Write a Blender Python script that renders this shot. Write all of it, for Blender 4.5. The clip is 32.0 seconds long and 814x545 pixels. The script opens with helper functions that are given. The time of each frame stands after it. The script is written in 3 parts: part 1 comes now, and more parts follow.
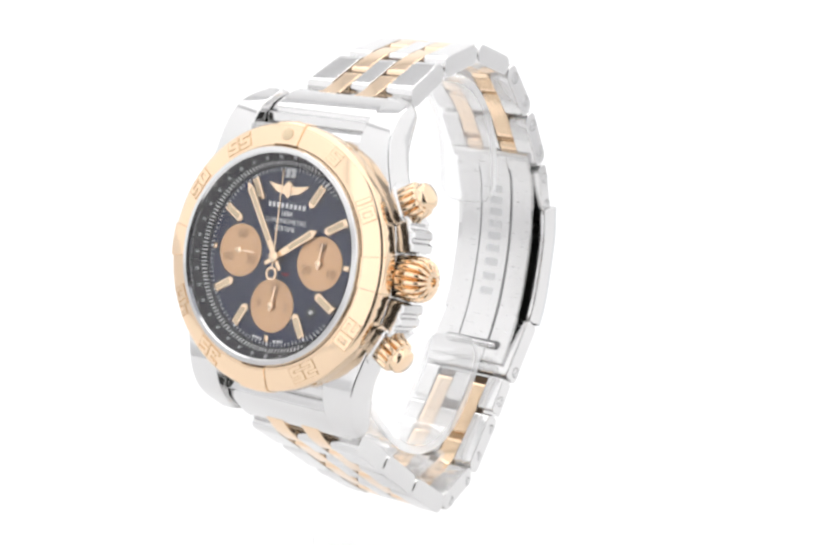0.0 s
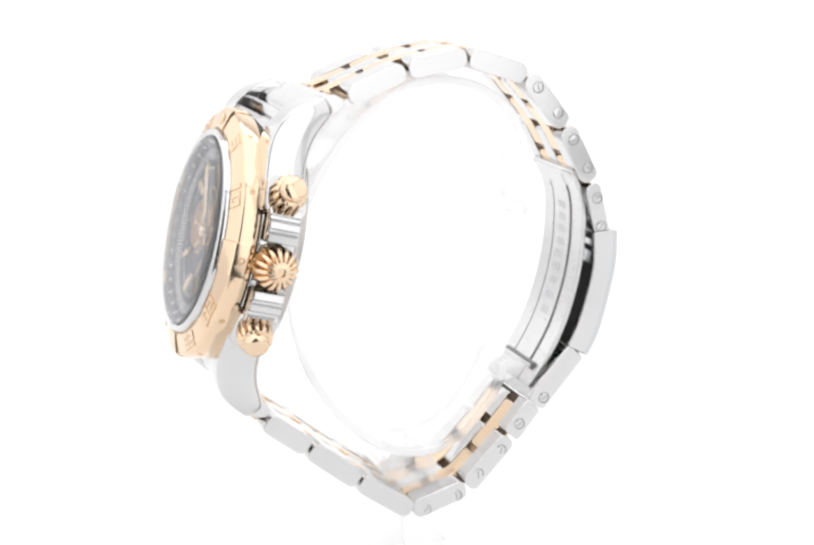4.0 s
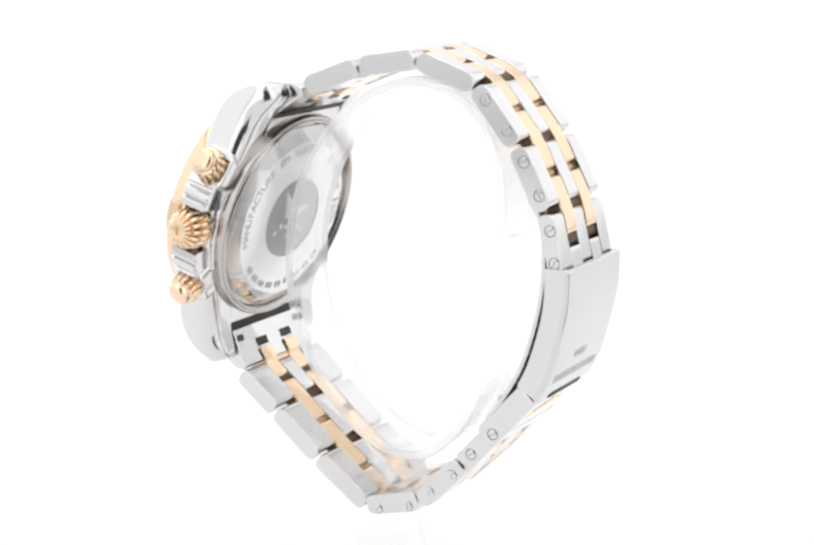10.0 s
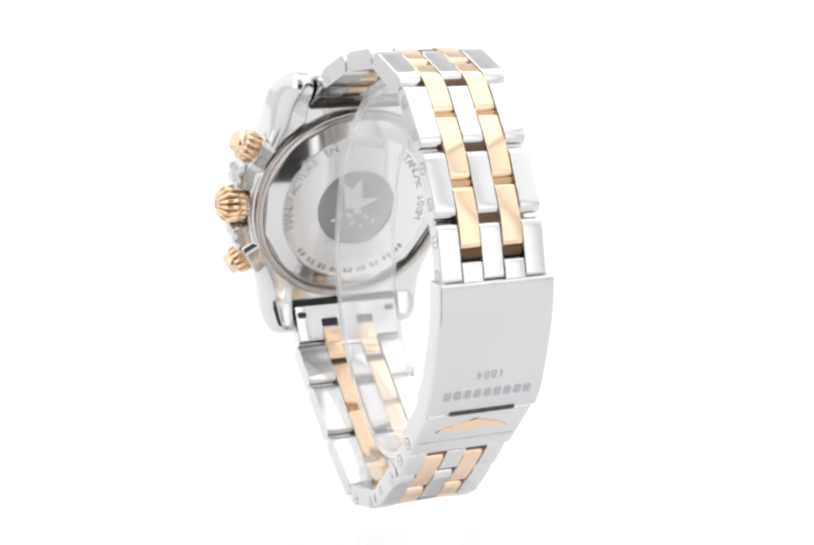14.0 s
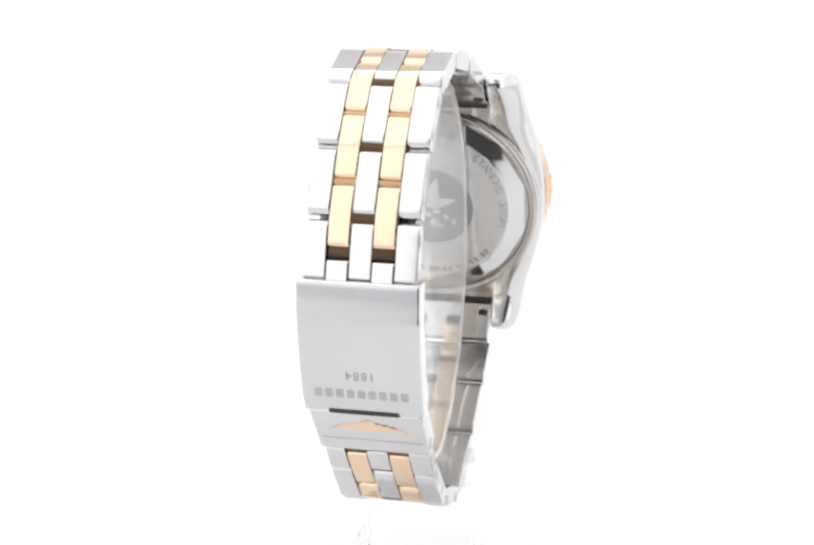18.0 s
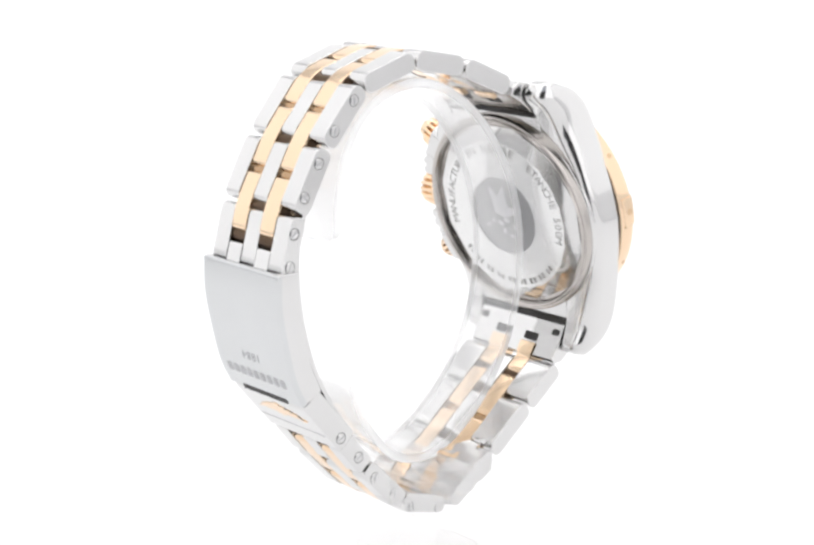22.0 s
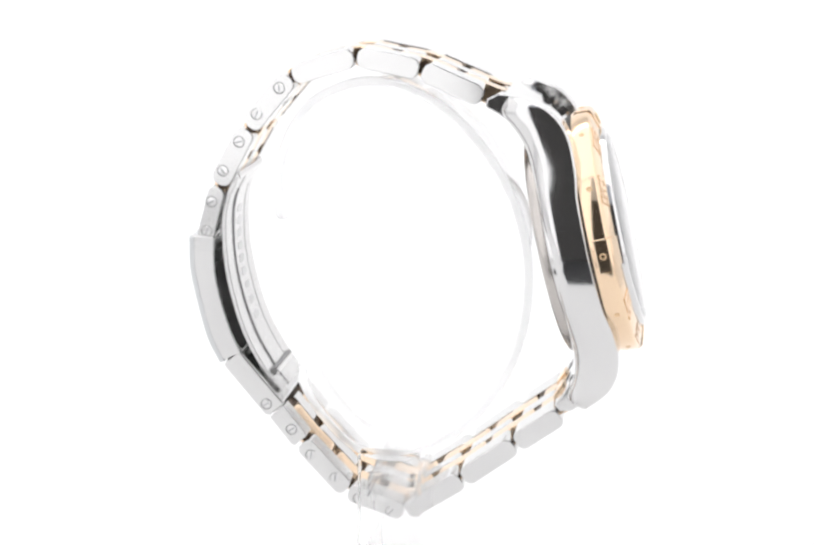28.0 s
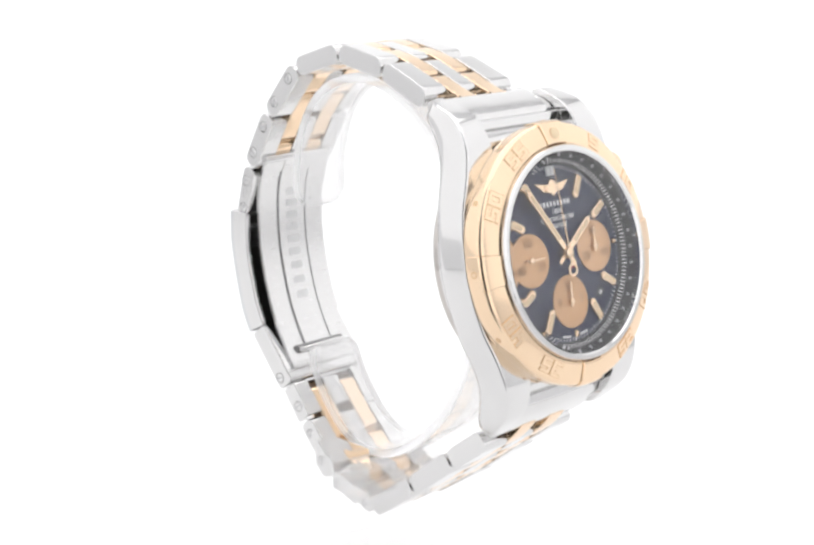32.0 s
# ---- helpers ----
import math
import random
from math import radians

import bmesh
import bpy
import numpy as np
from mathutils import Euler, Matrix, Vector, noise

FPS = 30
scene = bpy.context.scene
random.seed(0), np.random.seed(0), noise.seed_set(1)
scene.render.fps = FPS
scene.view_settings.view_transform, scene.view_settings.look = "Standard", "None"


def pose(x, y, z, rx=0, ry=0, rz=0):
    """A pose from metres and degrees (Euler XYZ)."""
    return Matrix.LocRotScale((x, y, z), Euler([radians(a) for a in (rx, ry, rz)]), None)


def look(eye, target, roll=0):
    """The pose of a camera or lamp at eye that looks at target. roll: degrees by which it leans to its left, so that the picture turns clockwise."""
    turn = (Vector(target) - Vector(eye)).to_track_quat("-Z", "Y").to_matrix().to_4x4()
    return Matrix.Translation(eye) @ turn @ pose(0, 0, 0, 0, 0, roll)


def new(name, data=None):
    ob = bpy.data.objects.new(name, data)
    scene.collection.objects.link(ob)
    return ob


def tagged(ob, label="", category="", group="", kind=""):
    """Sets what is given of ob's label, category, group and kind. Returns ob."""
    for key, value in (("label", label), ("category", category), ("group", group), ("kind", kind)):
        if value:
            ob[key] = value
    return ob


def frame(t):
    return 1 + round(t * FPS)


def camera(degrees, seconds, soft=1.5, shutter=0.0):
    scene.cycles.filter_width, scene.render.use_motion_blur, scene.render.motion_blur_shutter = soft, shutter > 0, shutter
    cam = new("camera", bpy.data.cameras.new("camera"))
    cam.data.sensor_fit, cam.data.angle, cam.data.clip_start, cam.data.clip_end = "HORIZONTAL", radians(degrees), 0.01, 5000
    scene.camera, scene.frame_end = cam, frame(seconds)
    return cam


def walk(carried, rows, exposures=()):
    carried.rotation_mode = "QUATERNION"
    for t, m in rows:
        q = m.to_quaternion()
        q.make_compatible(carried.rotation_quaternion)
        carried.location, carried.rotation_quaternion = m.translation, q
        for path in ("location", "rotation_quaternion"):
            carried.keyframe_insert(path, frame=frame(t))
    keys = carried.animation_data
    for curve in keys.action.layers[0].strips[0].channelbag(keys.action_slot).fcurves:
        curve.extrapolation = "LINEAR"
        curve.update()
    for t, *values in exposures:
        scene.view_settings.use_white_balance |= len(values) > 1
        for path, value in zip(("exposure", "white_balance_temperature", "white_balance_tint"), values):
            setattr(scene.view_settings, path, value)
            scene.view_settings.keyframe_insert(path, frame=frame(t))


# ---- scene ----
# camera: fixed in front of the slowly turning watch
cam = camera(29.5, 32.0, soft=2.7)
EYE = (0.0002, -0.28, 0.136)
CAM = pose(*EYE, 90 - 14.0, 0, 0) @ pose(0, 0, 0, 0, 0, 0.57)
walk(cam, [(0, CAM), (32, CAM)])

# ---- world, lights, exposure ----
world = bpy.data.worlds.new("world")
scene.world = world
world.use_nodes = True
world.node_tree.nodes["Background"].inputs["Color"].default_value = (1.0, 0.97, 0.97, 1)
world.node_tree.nodes["Background"].inputs["Strength"].default_value = 0.07
scene.view_settings.exposure = 0.0


def softbox(name, m, sx, sy, watts, colour=(1, 1, 1)):
    li = bpy.data.lights.new(name, "AREA")
    li.shape, li.size, li.size_y, li.energy, li.color = "RECTANGLE", sx, sy, watts, colour
    ob = new(name, li)
    ob.matrix_world = m
    return ob


softbox("tent_lamp_top", look((0, 0.06, 0.618), (0, 0.06, 0)), 0.78, 0.72, 1.49, (1, 0.995, 0.985))
# Added fill out of view that only brightens the sweep behind the watch.
softbox("background_fill", look((0, 0.27, 0.46), (0, 0.56, 0.06)), 0.40, 0.16, 0.56, (1, 0.995, 0.985))
softbox("tent_lamp_left", look((-0.418, 0.15, 0.35), (0, 0.15, 0.35)), 0.92, 0.52, 0.48, (1, 0.995, 0.985))
softbox("tent_lamp_right", look((0.418, 0.15, 0.35), (0, 0.15, 0.35)), 0.92, 0.52, 0.48, (1, 0.995, 0.985))
# Two unseen lamps added beside the opening to brighten front-facing metal.
softbox("added_lamp_front_left", look((-0.248, -0.317, 0.315), (-0.248, 0, 0.315)), 0.28, 0.60, 0.305)
softbox("added_lamp_front_right", look((0.240, -0.317, 0.315), (0.240, 0, 0.315)), 0.28, 0.60, 0.305)


# ---- materials ----
def material(name, colour, rough=0.4, metal=0.0, grain=0.0, scale=900.0, stretch=(1, 1, 1), bump=0.0, stain=0.0, **more):
    """Principled surface with variation at two scales: fine grain in gloss and relief, broad stain in colour."""
    m = bpy.data.materials.new(name)
    m.use_nodes = True
    nt = m.node_tree
    n, b = nt.nodes, nt.nodes["Principled BSDF"]
    b.inputs["Base Color"].default_value = (*colour, 1)
    b.inputs["Roughness"].default_value = rough
    b.inputs["Metallic"].default_value = metal
    for key, value in more.items():
        b.inputs[key.replace("_", " ")].default_value = value
    if grain or bump or stain:
        co, mp = n.new("ShaderNodeTexCoord"), n.new("ShaderNodeMapping")
        mp.inputs["Scale"].default_value = stretch
        nt.links.new(co.outputs["Object"], mp.inputs["Vector"])
        fine = n.new("ShaderNodeTexNoise")
        fine.inputs["Scale"].default_value, fine.inputs["Detail"].default_value = scale, 4
        nt.links.new(mp.outputs["Vector"], fine.inputs["Vector"])
    if grain:
        rg = n.new("ShaderNodeMapRange")
        rg.inputs["To Min"].default_value, rg.inputs["To Max"].default_value = max(0.01, rough - grain), rough + grain
        nt.links.new(fine.outputs["Fac"], rg.inputs["Value"])
        nt.links.new(rg.outputs["Result"], b.inputs["Roughness"])
    if bump:
        bp = n.new("ShaderNodeBump")
        bp.inputs["Strength"].default_value, bp.inputs["Distance"].default_value = bump, 0.00005
        nt.links.new(fine.outputs["Fac"], bp.inputs["Height"])
        nt.links.new(bp.outputs["Normal"], b.inputs["Normal"])
    if stain:
        broad = n.new("ShaderNodeTexNoise")
        broad.inputs["Scale"].default_value, broad.inputs["Detail"].default_value = 60, 3
        nt.links.new(co.outputs["Object"], broad.inputs["Vector"])
        mix = n.new("ShaderNodeMix")
        mix.data_type = "RGBA"
        mix.inputs["A"].default_value = (*colour, 1)
        mix.inputs["B"].default_value = (*[c * (1 - stain) for c in colour], 1)
        nt.links.new(broad.outputs["Fac"], mix.inputs["Factor"])
        nt.links.new(mix.outputs["Result"], b.inputs["Base Color"])
    return m


STEEL = material("polished_steel", (0.71, 0.705, 0.70), 0.09, 1, 0.03, 700, stain=0.08)
# Pin steel with the joint's shade and warm reflection put into its colour.
PIN_SHADE = material("shaded_steel_pin", (0.13, 0.085, 0.055), 0.38, 0.9, 0.1, 900, stain=0.4)
LINK = material("link_steel", (0.71, 0.705, 0.70), 0.11, 1, 0.03, 2000, (0.15, 1, 1), 0.02, 0.08)
BRUSHED = material("brushed_steel", (0.72, 0.715, 0.71), 0.26, 1, 0.05, 2500, (0.2, 1, 1), 0.02, 0.06)
LETTERED = material("bright_brushed_steel", (0.78, 0.78, 0.775), 0.24, 1, 0.06, 2500, (0.2, 1, 1), 0.02, 0.06)
MEDAL = material("grey_blasted_steel", (0.42, 0.42, 0.425), 0.42, 1, 0.06, 2500, (1, 1, 0.2), 0.05, 0.15)
# Rim steel tinted warm: the bracelet's reflection is put into its colour.
BACK_RIM = material("warm_grey_steel", (0.53, 0.50, 0.475), 0.2, 1, 0.06, 2500, (1, 1, 0.2), 0.03, 0.1)
# A slightly darker, cooler grey than the other steel.
COOL_STEEL = material("cool_grey_steel", (0.655, 0.665, 0.67), 0.1, 1, 0.04, 700, stain=0.1)
# Rose gold darkened to carry the shade between the gold links.
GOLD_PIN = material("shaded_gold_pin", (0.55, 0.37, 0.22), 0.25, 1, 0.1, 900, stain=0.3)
ENGRAVED = material("engraved_steel", (0.40, 0.40, 0.41), 0.5, 1, 0.1)
ETCH_DARK = material("dark_engraving", (0.42, 0.415, 0.41), 0.55, 0.8, 0.1)
ETCH_PALE = material("pale_etched_steel", (0.60, 0.60, 0.60), 0.32, 1, 0.1)
GROOVE = material("dark_groove", (0.30, 0.30, 0.30), 0.5, 0.6, 0.1)
ETCHED = material("etched_steel", (0.46, 0.46, 0.47), 0.45, 1, 0.1)
GOLD = material("rose_gold", (0.89, 0.68, 0.48), 0.11, 1, 0.05, 700, stain=0.1)
GOLD_LINE = material("engraved_rose_gold", (0.67, 0.465, 0.28), 0.34, 1, 0.1)
COPPER = material("copper_counter", (0.70, 0.44, 0.255), 0.34, 0.85, 0.1, 1500, bump=0.25, stain=0.2)
NAVY = material("navy_dial", (0.011, 0.016, 0.058), 0.32, 0, 0.05, 1200, bump=0.05, stain=0.15)
RING_BLACK = material("black_flange", (0.018, 0.018, 0.024), 0.4, 0, 0.05)
BROWN = material("brown_print", (0.34, 0.19, 0.10), 0.6)
DIM = material("grey_print", (0.66, 0.66, 0.7), 0.6)
PRINT = material("white_print", (0.88, 0.88, 0.9), 0.6)
RED = material("red_print", (0.5, 0.02, 0.02), 0.5)
LUME = material("cream_lume", (0.84, 0.66, 0.44), 0.5)
# Near-black that stands for the shade inside gaps, slots and recesses.
DARK = material("gap_shade", (0.02, 0.018, 0.016), 0.5)
ACRYLIC = material("clear_acrylic", (1, 1, 1), 0.02, 0, 0.01, 400, bump=0.04, Transmission_Weight=0.82, IOR=1.03, Coat_Weight=1.0, Coat_IOR=1.65)
# Light caught in the acrylic's edges is put into this whiter material.
BRIGHT_EDGE = material("bright_acrylic_edge", (1, 1, 1), 0.4, 0, 0.1, 900, bump=0.1, Transmission_Weight=0.72, IOR=1.01, Coat_Weight=1.0, Coat_IOR=1.5)
SADDLE = material("clear_acrylic_saddle", (1, 1, 1), 0.0, Transmission_Weight=0.9, IOR=1.03, Coat_Weight=1.0, Coat_IOR=1.6)
BLOCK = material("clear_acrylic_block", (1, 1, 1), 0.03, Transmission_Weight=0.98, IOR=1.035)
CRYSTAL = material("sapphire_crystal", (1, 1, 1), 0.0, Transmission_Weight=1.0, IOR=1.36)
PAPER = material("white_sweep", (0.91, 0.91, 0.915), 0.85, 0, 0.03, 300, bump=0.05, stain=0.01)
FABRIC = material("white_tent_fabric", (0.86, 0.86, 0.87), 0.9, 0, 0.03, 500, bump=0.1, stain=0.02)
GREY_FABRIC = material("grey_reflect_fabric", (0.42, 0.44, 0.48), 0.9, 0, 0.03, 500, bump=0.1, stain=0.05)
ROOM = material("dark_table_top", (0.05, 0.05, 0.053), 0.8, 0, 0.05, 20, stain=0.2)

MM = 0.001
FLOOR = 130.0  # height of the turning axis' origin above the table, in mm
SHIFT = -0.07


# ---- building helpers ----
def part(name, bm, mat, parent, label="", sharp=32):
    """Links a bmesh, in millimetres, as one mesh object under a thing or a part."""
    bmesh.ops.recalc_face_normals(bm, faces=bm.faces)
    me = bpy.data.meshes.new(name)
    bm.to_mesh(me)
    bm.free()
    me.transform(Matrix.Scale(MM, 4))
    me.polygons.foreach_set("use_smooth", [True] * len(me.polygons))
    me.set_sharp_from_angle(angle=radians(sharp))
    me.materials.append(mat)
    ob = new(name, me)
    ob.parent = parent
    wn = ob.modifiers.new("weighted", "WEIGHTED_NORMAL")
    wn.keep_sharp, wn.weight = True, 60
    if label:
        ob["label"] = label
    return ob


def inset(poly, d):
    """A closed outline moved inwards by d."""
    n, out = len(poly), []
    area = sum(poly[i][0] * poly[(i + 1) % n][1] - poly[(i + 1) % n][0] * poly[i][1] for i in range(n))
    s = 1 if area > 0 else -1
    for i in range(n):
        a, b, c = Vector(poly[i - 1]), Vector(poly[i]), Vector(poly[(i + 1) % n])
        e, f = (b - a), (c - b)
        e = e.normalized() if e.length > 1e-9 else f.normalized()
        f = f.normalized() if f.length > 1e-9 else e
        k = Vector((-(e.y + f.y), e.x + f.x))
        k = k.normalized() if k.length > 1e-6 else Vector((-e.y, e.x))
        out.append(b + k * s * d / max(0.5, k.dot(Vector((-e.y, e.x)))))
    return out


def rings(bm, loops, cap=True):
    """Skins closed loops of 3D points one to the next."""
    vs = [[bm.verts.new(p) for p in lp] for lp in loops]
    n = len(vs[0])
    for a, b in zip(vs, vs[1:]):
        for i in range(n):
            j = (i + 1) % n
            bm.faces.new((a[i], a[j], b[j], b[i]))
    if cap:
        bm.faces.new(vs[0])
        bm.faces.new(vs[-1])
    return bm


def prism(poly, a, b, bevel=0.2, axis="x", bm=None):
    """An outline in the (v, z) plane drawn out along u from a to b, with bevelled rims."""
    bm = bm or bmesh.new()
    small = inset(poly, bevel)
    put = {"x": lambda u, p: (u, p[0], p[1]), "z": lambda u, p: (p[0], p[1], u)}[axis]
    mid1, mid2 = inset(poly, bevel * 0.3), inset(poly, bevel * 0.3)
    rows = [(a, small), (a + bevel * 0.3, mid1), (a + bevel, poly), (b - bevel, poly), (b - bevel * 0.3, mid2), (b, small)]
    return rings(bm, [[put(u, p) for p in q] for u, q in rows])


def rounded(w, h, r, n=4, cx=0.0, cy=0.0):
    out = []
    for sx, sy, a0 in ((1, 1, 0), (-1, 1, 90), (-1, -1, 180), (1, -1, 270)):
        for k in range(n + 1):
            a = radians(a0 + 90 * k / n)
            out.append((cx + sx * (w / 2 - r) + r * math.cos(a), cy + sy * (h / 2 - r) + r * math.sin(a)))
    return out


def smooth_line(pts, n=6):
    """A Catmull-Rom line through points of the (v, z) plane."""
    p = [Vector(q) for q in pts]
    p = [2 * p[0] - p[1]] + p + [2 * p[-1] - p[-2]]
    out = []
    for i in range(1, len(p) - 2):
        for k in range(n):
            t = k / n
            out.append(0.5 * (2 * p[i] + (p[i + 1] - p[i - 1]) * t + (2 * p[i - 1] - 5 * p[i] + 4 * p[i + 1] - p[i + 2]) * t * t
                              + (3 * p[i] - p[i - 1] - 3 * p[i + 1] + p[i + 2]) * t ** 3))
    return out + [p[-2]]


def ribbon(line, thick, end=0.45, n=4, bulge=0.0):
    """The outline of a strap of that thickness along a line, with rounded ends (end: corner radius over thickness)."""
    line = [Vector(q) for q in line]
    nor = []
    for i in range(len(line)):
        d = (line[min(i + 1, len(line) - 1)] - line[max(i - 1, 0)]).normalized()
        nor.append(Vector((-d.y, d.x)))
    h, r = thick / 2, thick * end
    up, down = [], []
    for i in range(1, len(line) - 1):
        up.append(line[i] + nor[i] * (h + bulge))
        down.append(line[i] - nor[i] * h)

    def cap(q, k, d):
        out = []
        for j in range(n + 1):
            a = math.pi / 2 * j / n
            out.append(q + k * (h - r + r * math.cos(a)) + d * (r * math.sin(a) - r))
        for j in range(n + 1):
            a = math.pi / 2 * j / n
            out.append(q - k * (h - r + r * math.sin(a)) + d * (r * math.cos(a) - r))
        return out

    d0, d1 = (line[0] - line[1]).normalized(), (line[-1] - line[-2]).normalized()
    return up + cap(line[-1], nor[-1], d1) + down[::-1] + cap(line[0], -nor[0], d0)


def turned(profile, n=96, bm=None, at=(0, 0, 0), wobble=None):
    """A profile of (radius, height) turned about z; open rims are closed where the radius is 0."""
    bm = bm or bmesh.new()
    rows = []
    for r, z in profile:
        row = []
        for i in range(n):
            a = 2 * math.pi * i / n
            k = r + (wobble(a, r, z) if wobble else 0)
            row.append((at[0] + k * math.cos(a), at[1] + k * math.sin(a), at[2] + z))
        rows.append(row)
    return rings(bm, rows)


def ring_tube(profile, n=120, wobble=None):
    """A closed profile of (radius, height) turned about z into a ring."""
    bm = bmesh.new()
    vs = []
    for i in range(n):
        a = 2 * math.pi * i / n
        vs.append([bm.verts.new(((r + (wobble(a, r, z) if wobble else 0)) * math.cos(a), (r + (wobble(a, r, z) if wobble else 0)) * math.sin(a), z)) for r, z in profile])
    m = len(profile)
    for i in range(n):
        a, b = vs[i], vs[(i + 1) % n]
        for j in range(m):
            k = (j + 1) % m
            bm.faces.new((a[j], a[k], b[k], b[j]))
    return bm


def moved(bm, m):
    bm.transform(m)
    return bm


def letters(name, text, size, m, mat, parent, outline=0.0, depth=0.03, label="", spacing=1.0):
    """Built-in font lettering as one mesh, centred at the pose m (millimetres)."""
    cu = bpy.data.curves.new(name, "FONT")
    cu.body, cu.size, cu.align_x, cu.align_y, cu.space_character = text, size, "CENTER", "CENTER", spacing
    cu.resolution_u = 3
    if outline:
        cu.fill_mode, cu.bevel_depth, cu.bevel_resolution = "NONE", outline, 1
    else:
        cu.extrude = depth
    tmp = bpy.data.objects.new(name, cu)
    me = bpy.data.meshes.new_from_object(tmp)
    bpy.data.objects.remove(tmp)
    me.name = name
    me.transform(Matrix.Scale(MM, 4) @ m)
    me.materials.clear()
    me.materials.append(mat)
    ob = new(name, me)
    ob.parent = parent
    if label:
        ob["label"] = label
    return ob


def bars(name, count, width, height, gap, m, mat, parent, depth=0.05):
    """A row of plain bars that stands for a word."""
    step = width + gap
    for i in range(count):
        x = (i - (count - 1) / 2) * step
        bm = prism(rounded(width, height, 0.2 * min(width, height), 2, x, 0), -depth, depth, depth * 0.3, "z")
        part(name, moved(bm, m), mat, parent)


# ---- the setting: white sweep inside a light tent ----
def sheet(name, line, x0, x1, thick, mat, n=1):
    """A bent sheet: a line in the (y, z) plane drawn out along x, with thickness."""
    bm = prism([(v * 1000, z * 1000) for v, z in ribbon(line, thick, 0.3, 2)], x0 * 1000, x1 * 1000, 0.5)
    ob = part(name, bm, mat, None, "", 40)
    return ob


def panel(name, size, at, mat):
    bm = bmesh.new()
    bmesh.ops.create_cube(bm, size=1, matrix=Matrix.Translation(Vector(at) * 1000) @ Matrix.Diagonal((*[s * 1000 for s in size], 1)))
    return part(name, bm, mat, None)


sweep = [(-0.165, -0.002), (-0.1, -0.002), (0.1, -0.002), (0.3, -0.002)] + [
    (0.42 + 0.2 * math.sin(radians(a)), 0.198 - 0.2 * math.cos(radians(a))) for a in range(0, 91, 6)] + [(0.62, 0.30), (0.62, 0.62)]
tagged(sheet("floor", sweep, -0.42, 0.42, 0.004, PAPER), "seamless white paper sweep under the turning watch", "backdrop", kind="structure")
# the paper is notched in front, where the lens looks in
for x0, x1 in ((-0.42, -0.055), (0.062, 0.42)):
    tagged(panel("floor_flap", (x1 - x0, 0.153, 0.004), ((x0 + x1) / 2, -0.242, -0.002), PAPER), "white paper beside the notch for the lens", "backdrop", kind="structure")
tagged(panel("wall_left", (0.004, 0.96, 0.62), (-0.424, 0.15, 0.31), FABRIC), "white fabric side of a light tent", "tent wall", kind="structure")
tagged(panel("wall_right", (0.004, 0.96, 0.62), (0.424, 0.15, 0.31), FABRIC), "white fabric side of a light tent", "tent wall", kind="structure")
tagged(panel("ceiling", (0.86, 0.97, 0.004), (0, 0.15, 0.626), FABRIC), "white fabric top of a light tent", "tent top", kind="structure")


def front_wall():
    bm = bmesh.new()
    for x0, x1, z0, z1 in ((-420, OPEN_X[0], 0, 620), (OPEN_X[1], 420, 0, 620)):
        bmesh.ops.create_cube(bm, size=1, matrix=Matrix.Translation(((x0 + x1) / 2, -322, (z0 + z1) / 2)) @ Matrix.Diagonal((x1 - x0, 4, z1 - z0, 1)))
    return part("wall_front", bm, FABRIC, None)


OPEN_X, OPEN_Z = (-105, 92), 330
tagged(front_wall(), "white fabric tent front with an opening for the lens", "tent wall", kind="structure")


# Unseen panel added so that the links reflect grey above the opening.
tagged(panel("front_reflect_panel", ((OPEN_X[1] - OPEN_X[0]) * MM, 0.004, 0.62 - OPEN_Z * MM), (((OPEN_X[0] + OPEN_X[1]) / 2) * MM, -0.322, (0.62 + OPEN_Z * MM) / 2), GREY_FABRIC), "grey panel added out of view for the grey reflections in the steel", "tent flap", kind="structure")


def table():
    bm = bmesh.new()
    bmesh.ops.create_cube(bm, size=1, matrix=Matrix.Translation((0, 130, -404)) @ Matrix.Diagonal((1000, 1050, 796, 1)))
    return part("table", bm, ROOM, None)


tagged(table(), "dark table that carries the light tent", "table", kind="structure")

# ---- the wristwatch ----
watch = tagged(new("wristwatch"), "two-tone steel and rose gold chronograph wristwatch with navy dial", "watch")
watch.rotation_mode = "QUATERNION"
BASE = Matrix.Translation((SHIFT, 0, FLOOR))  # side plane: u across, v from dial to clasp, z up
TILT = radians(14.4)
HEAD = BASE @ Matrix(((1, 0, 0, 0), (0, math.sin(TILT), -math.cos(TILT), -38.75), (0, math.cos(TILT), math.sin(TILT), -53.3), (0, 0, 0, 1)))


FRONT = HEAD @ Matrix.Translation((0, 0, 0.75))  # crystal
RIM = HEAD @ Matrix.Translation((0, 0, 0.3))  # bezel


def polar(r, clock, z=0.0):
    """A place on the dial plane: clock in degrees from 12, clockwise; turned so that local y points outwards."""
    return pose(0, 0, 0, 0, 0, -clock) @ Matrix.Translation((0, r, z))


def lerp(table, x):
    for (a, p), (b, q) in zip(table, table[1:]):
        if x <= b:
            return p + (q - p) * (x - a) / (b - a)
    return table[-1][1]


def soft(table, x):
    """The table's value, rounded off over three millimetres."""
    return sum(lerp(table, abs(x + 0.3 * k)) for k in range(-5, 6)) / 11


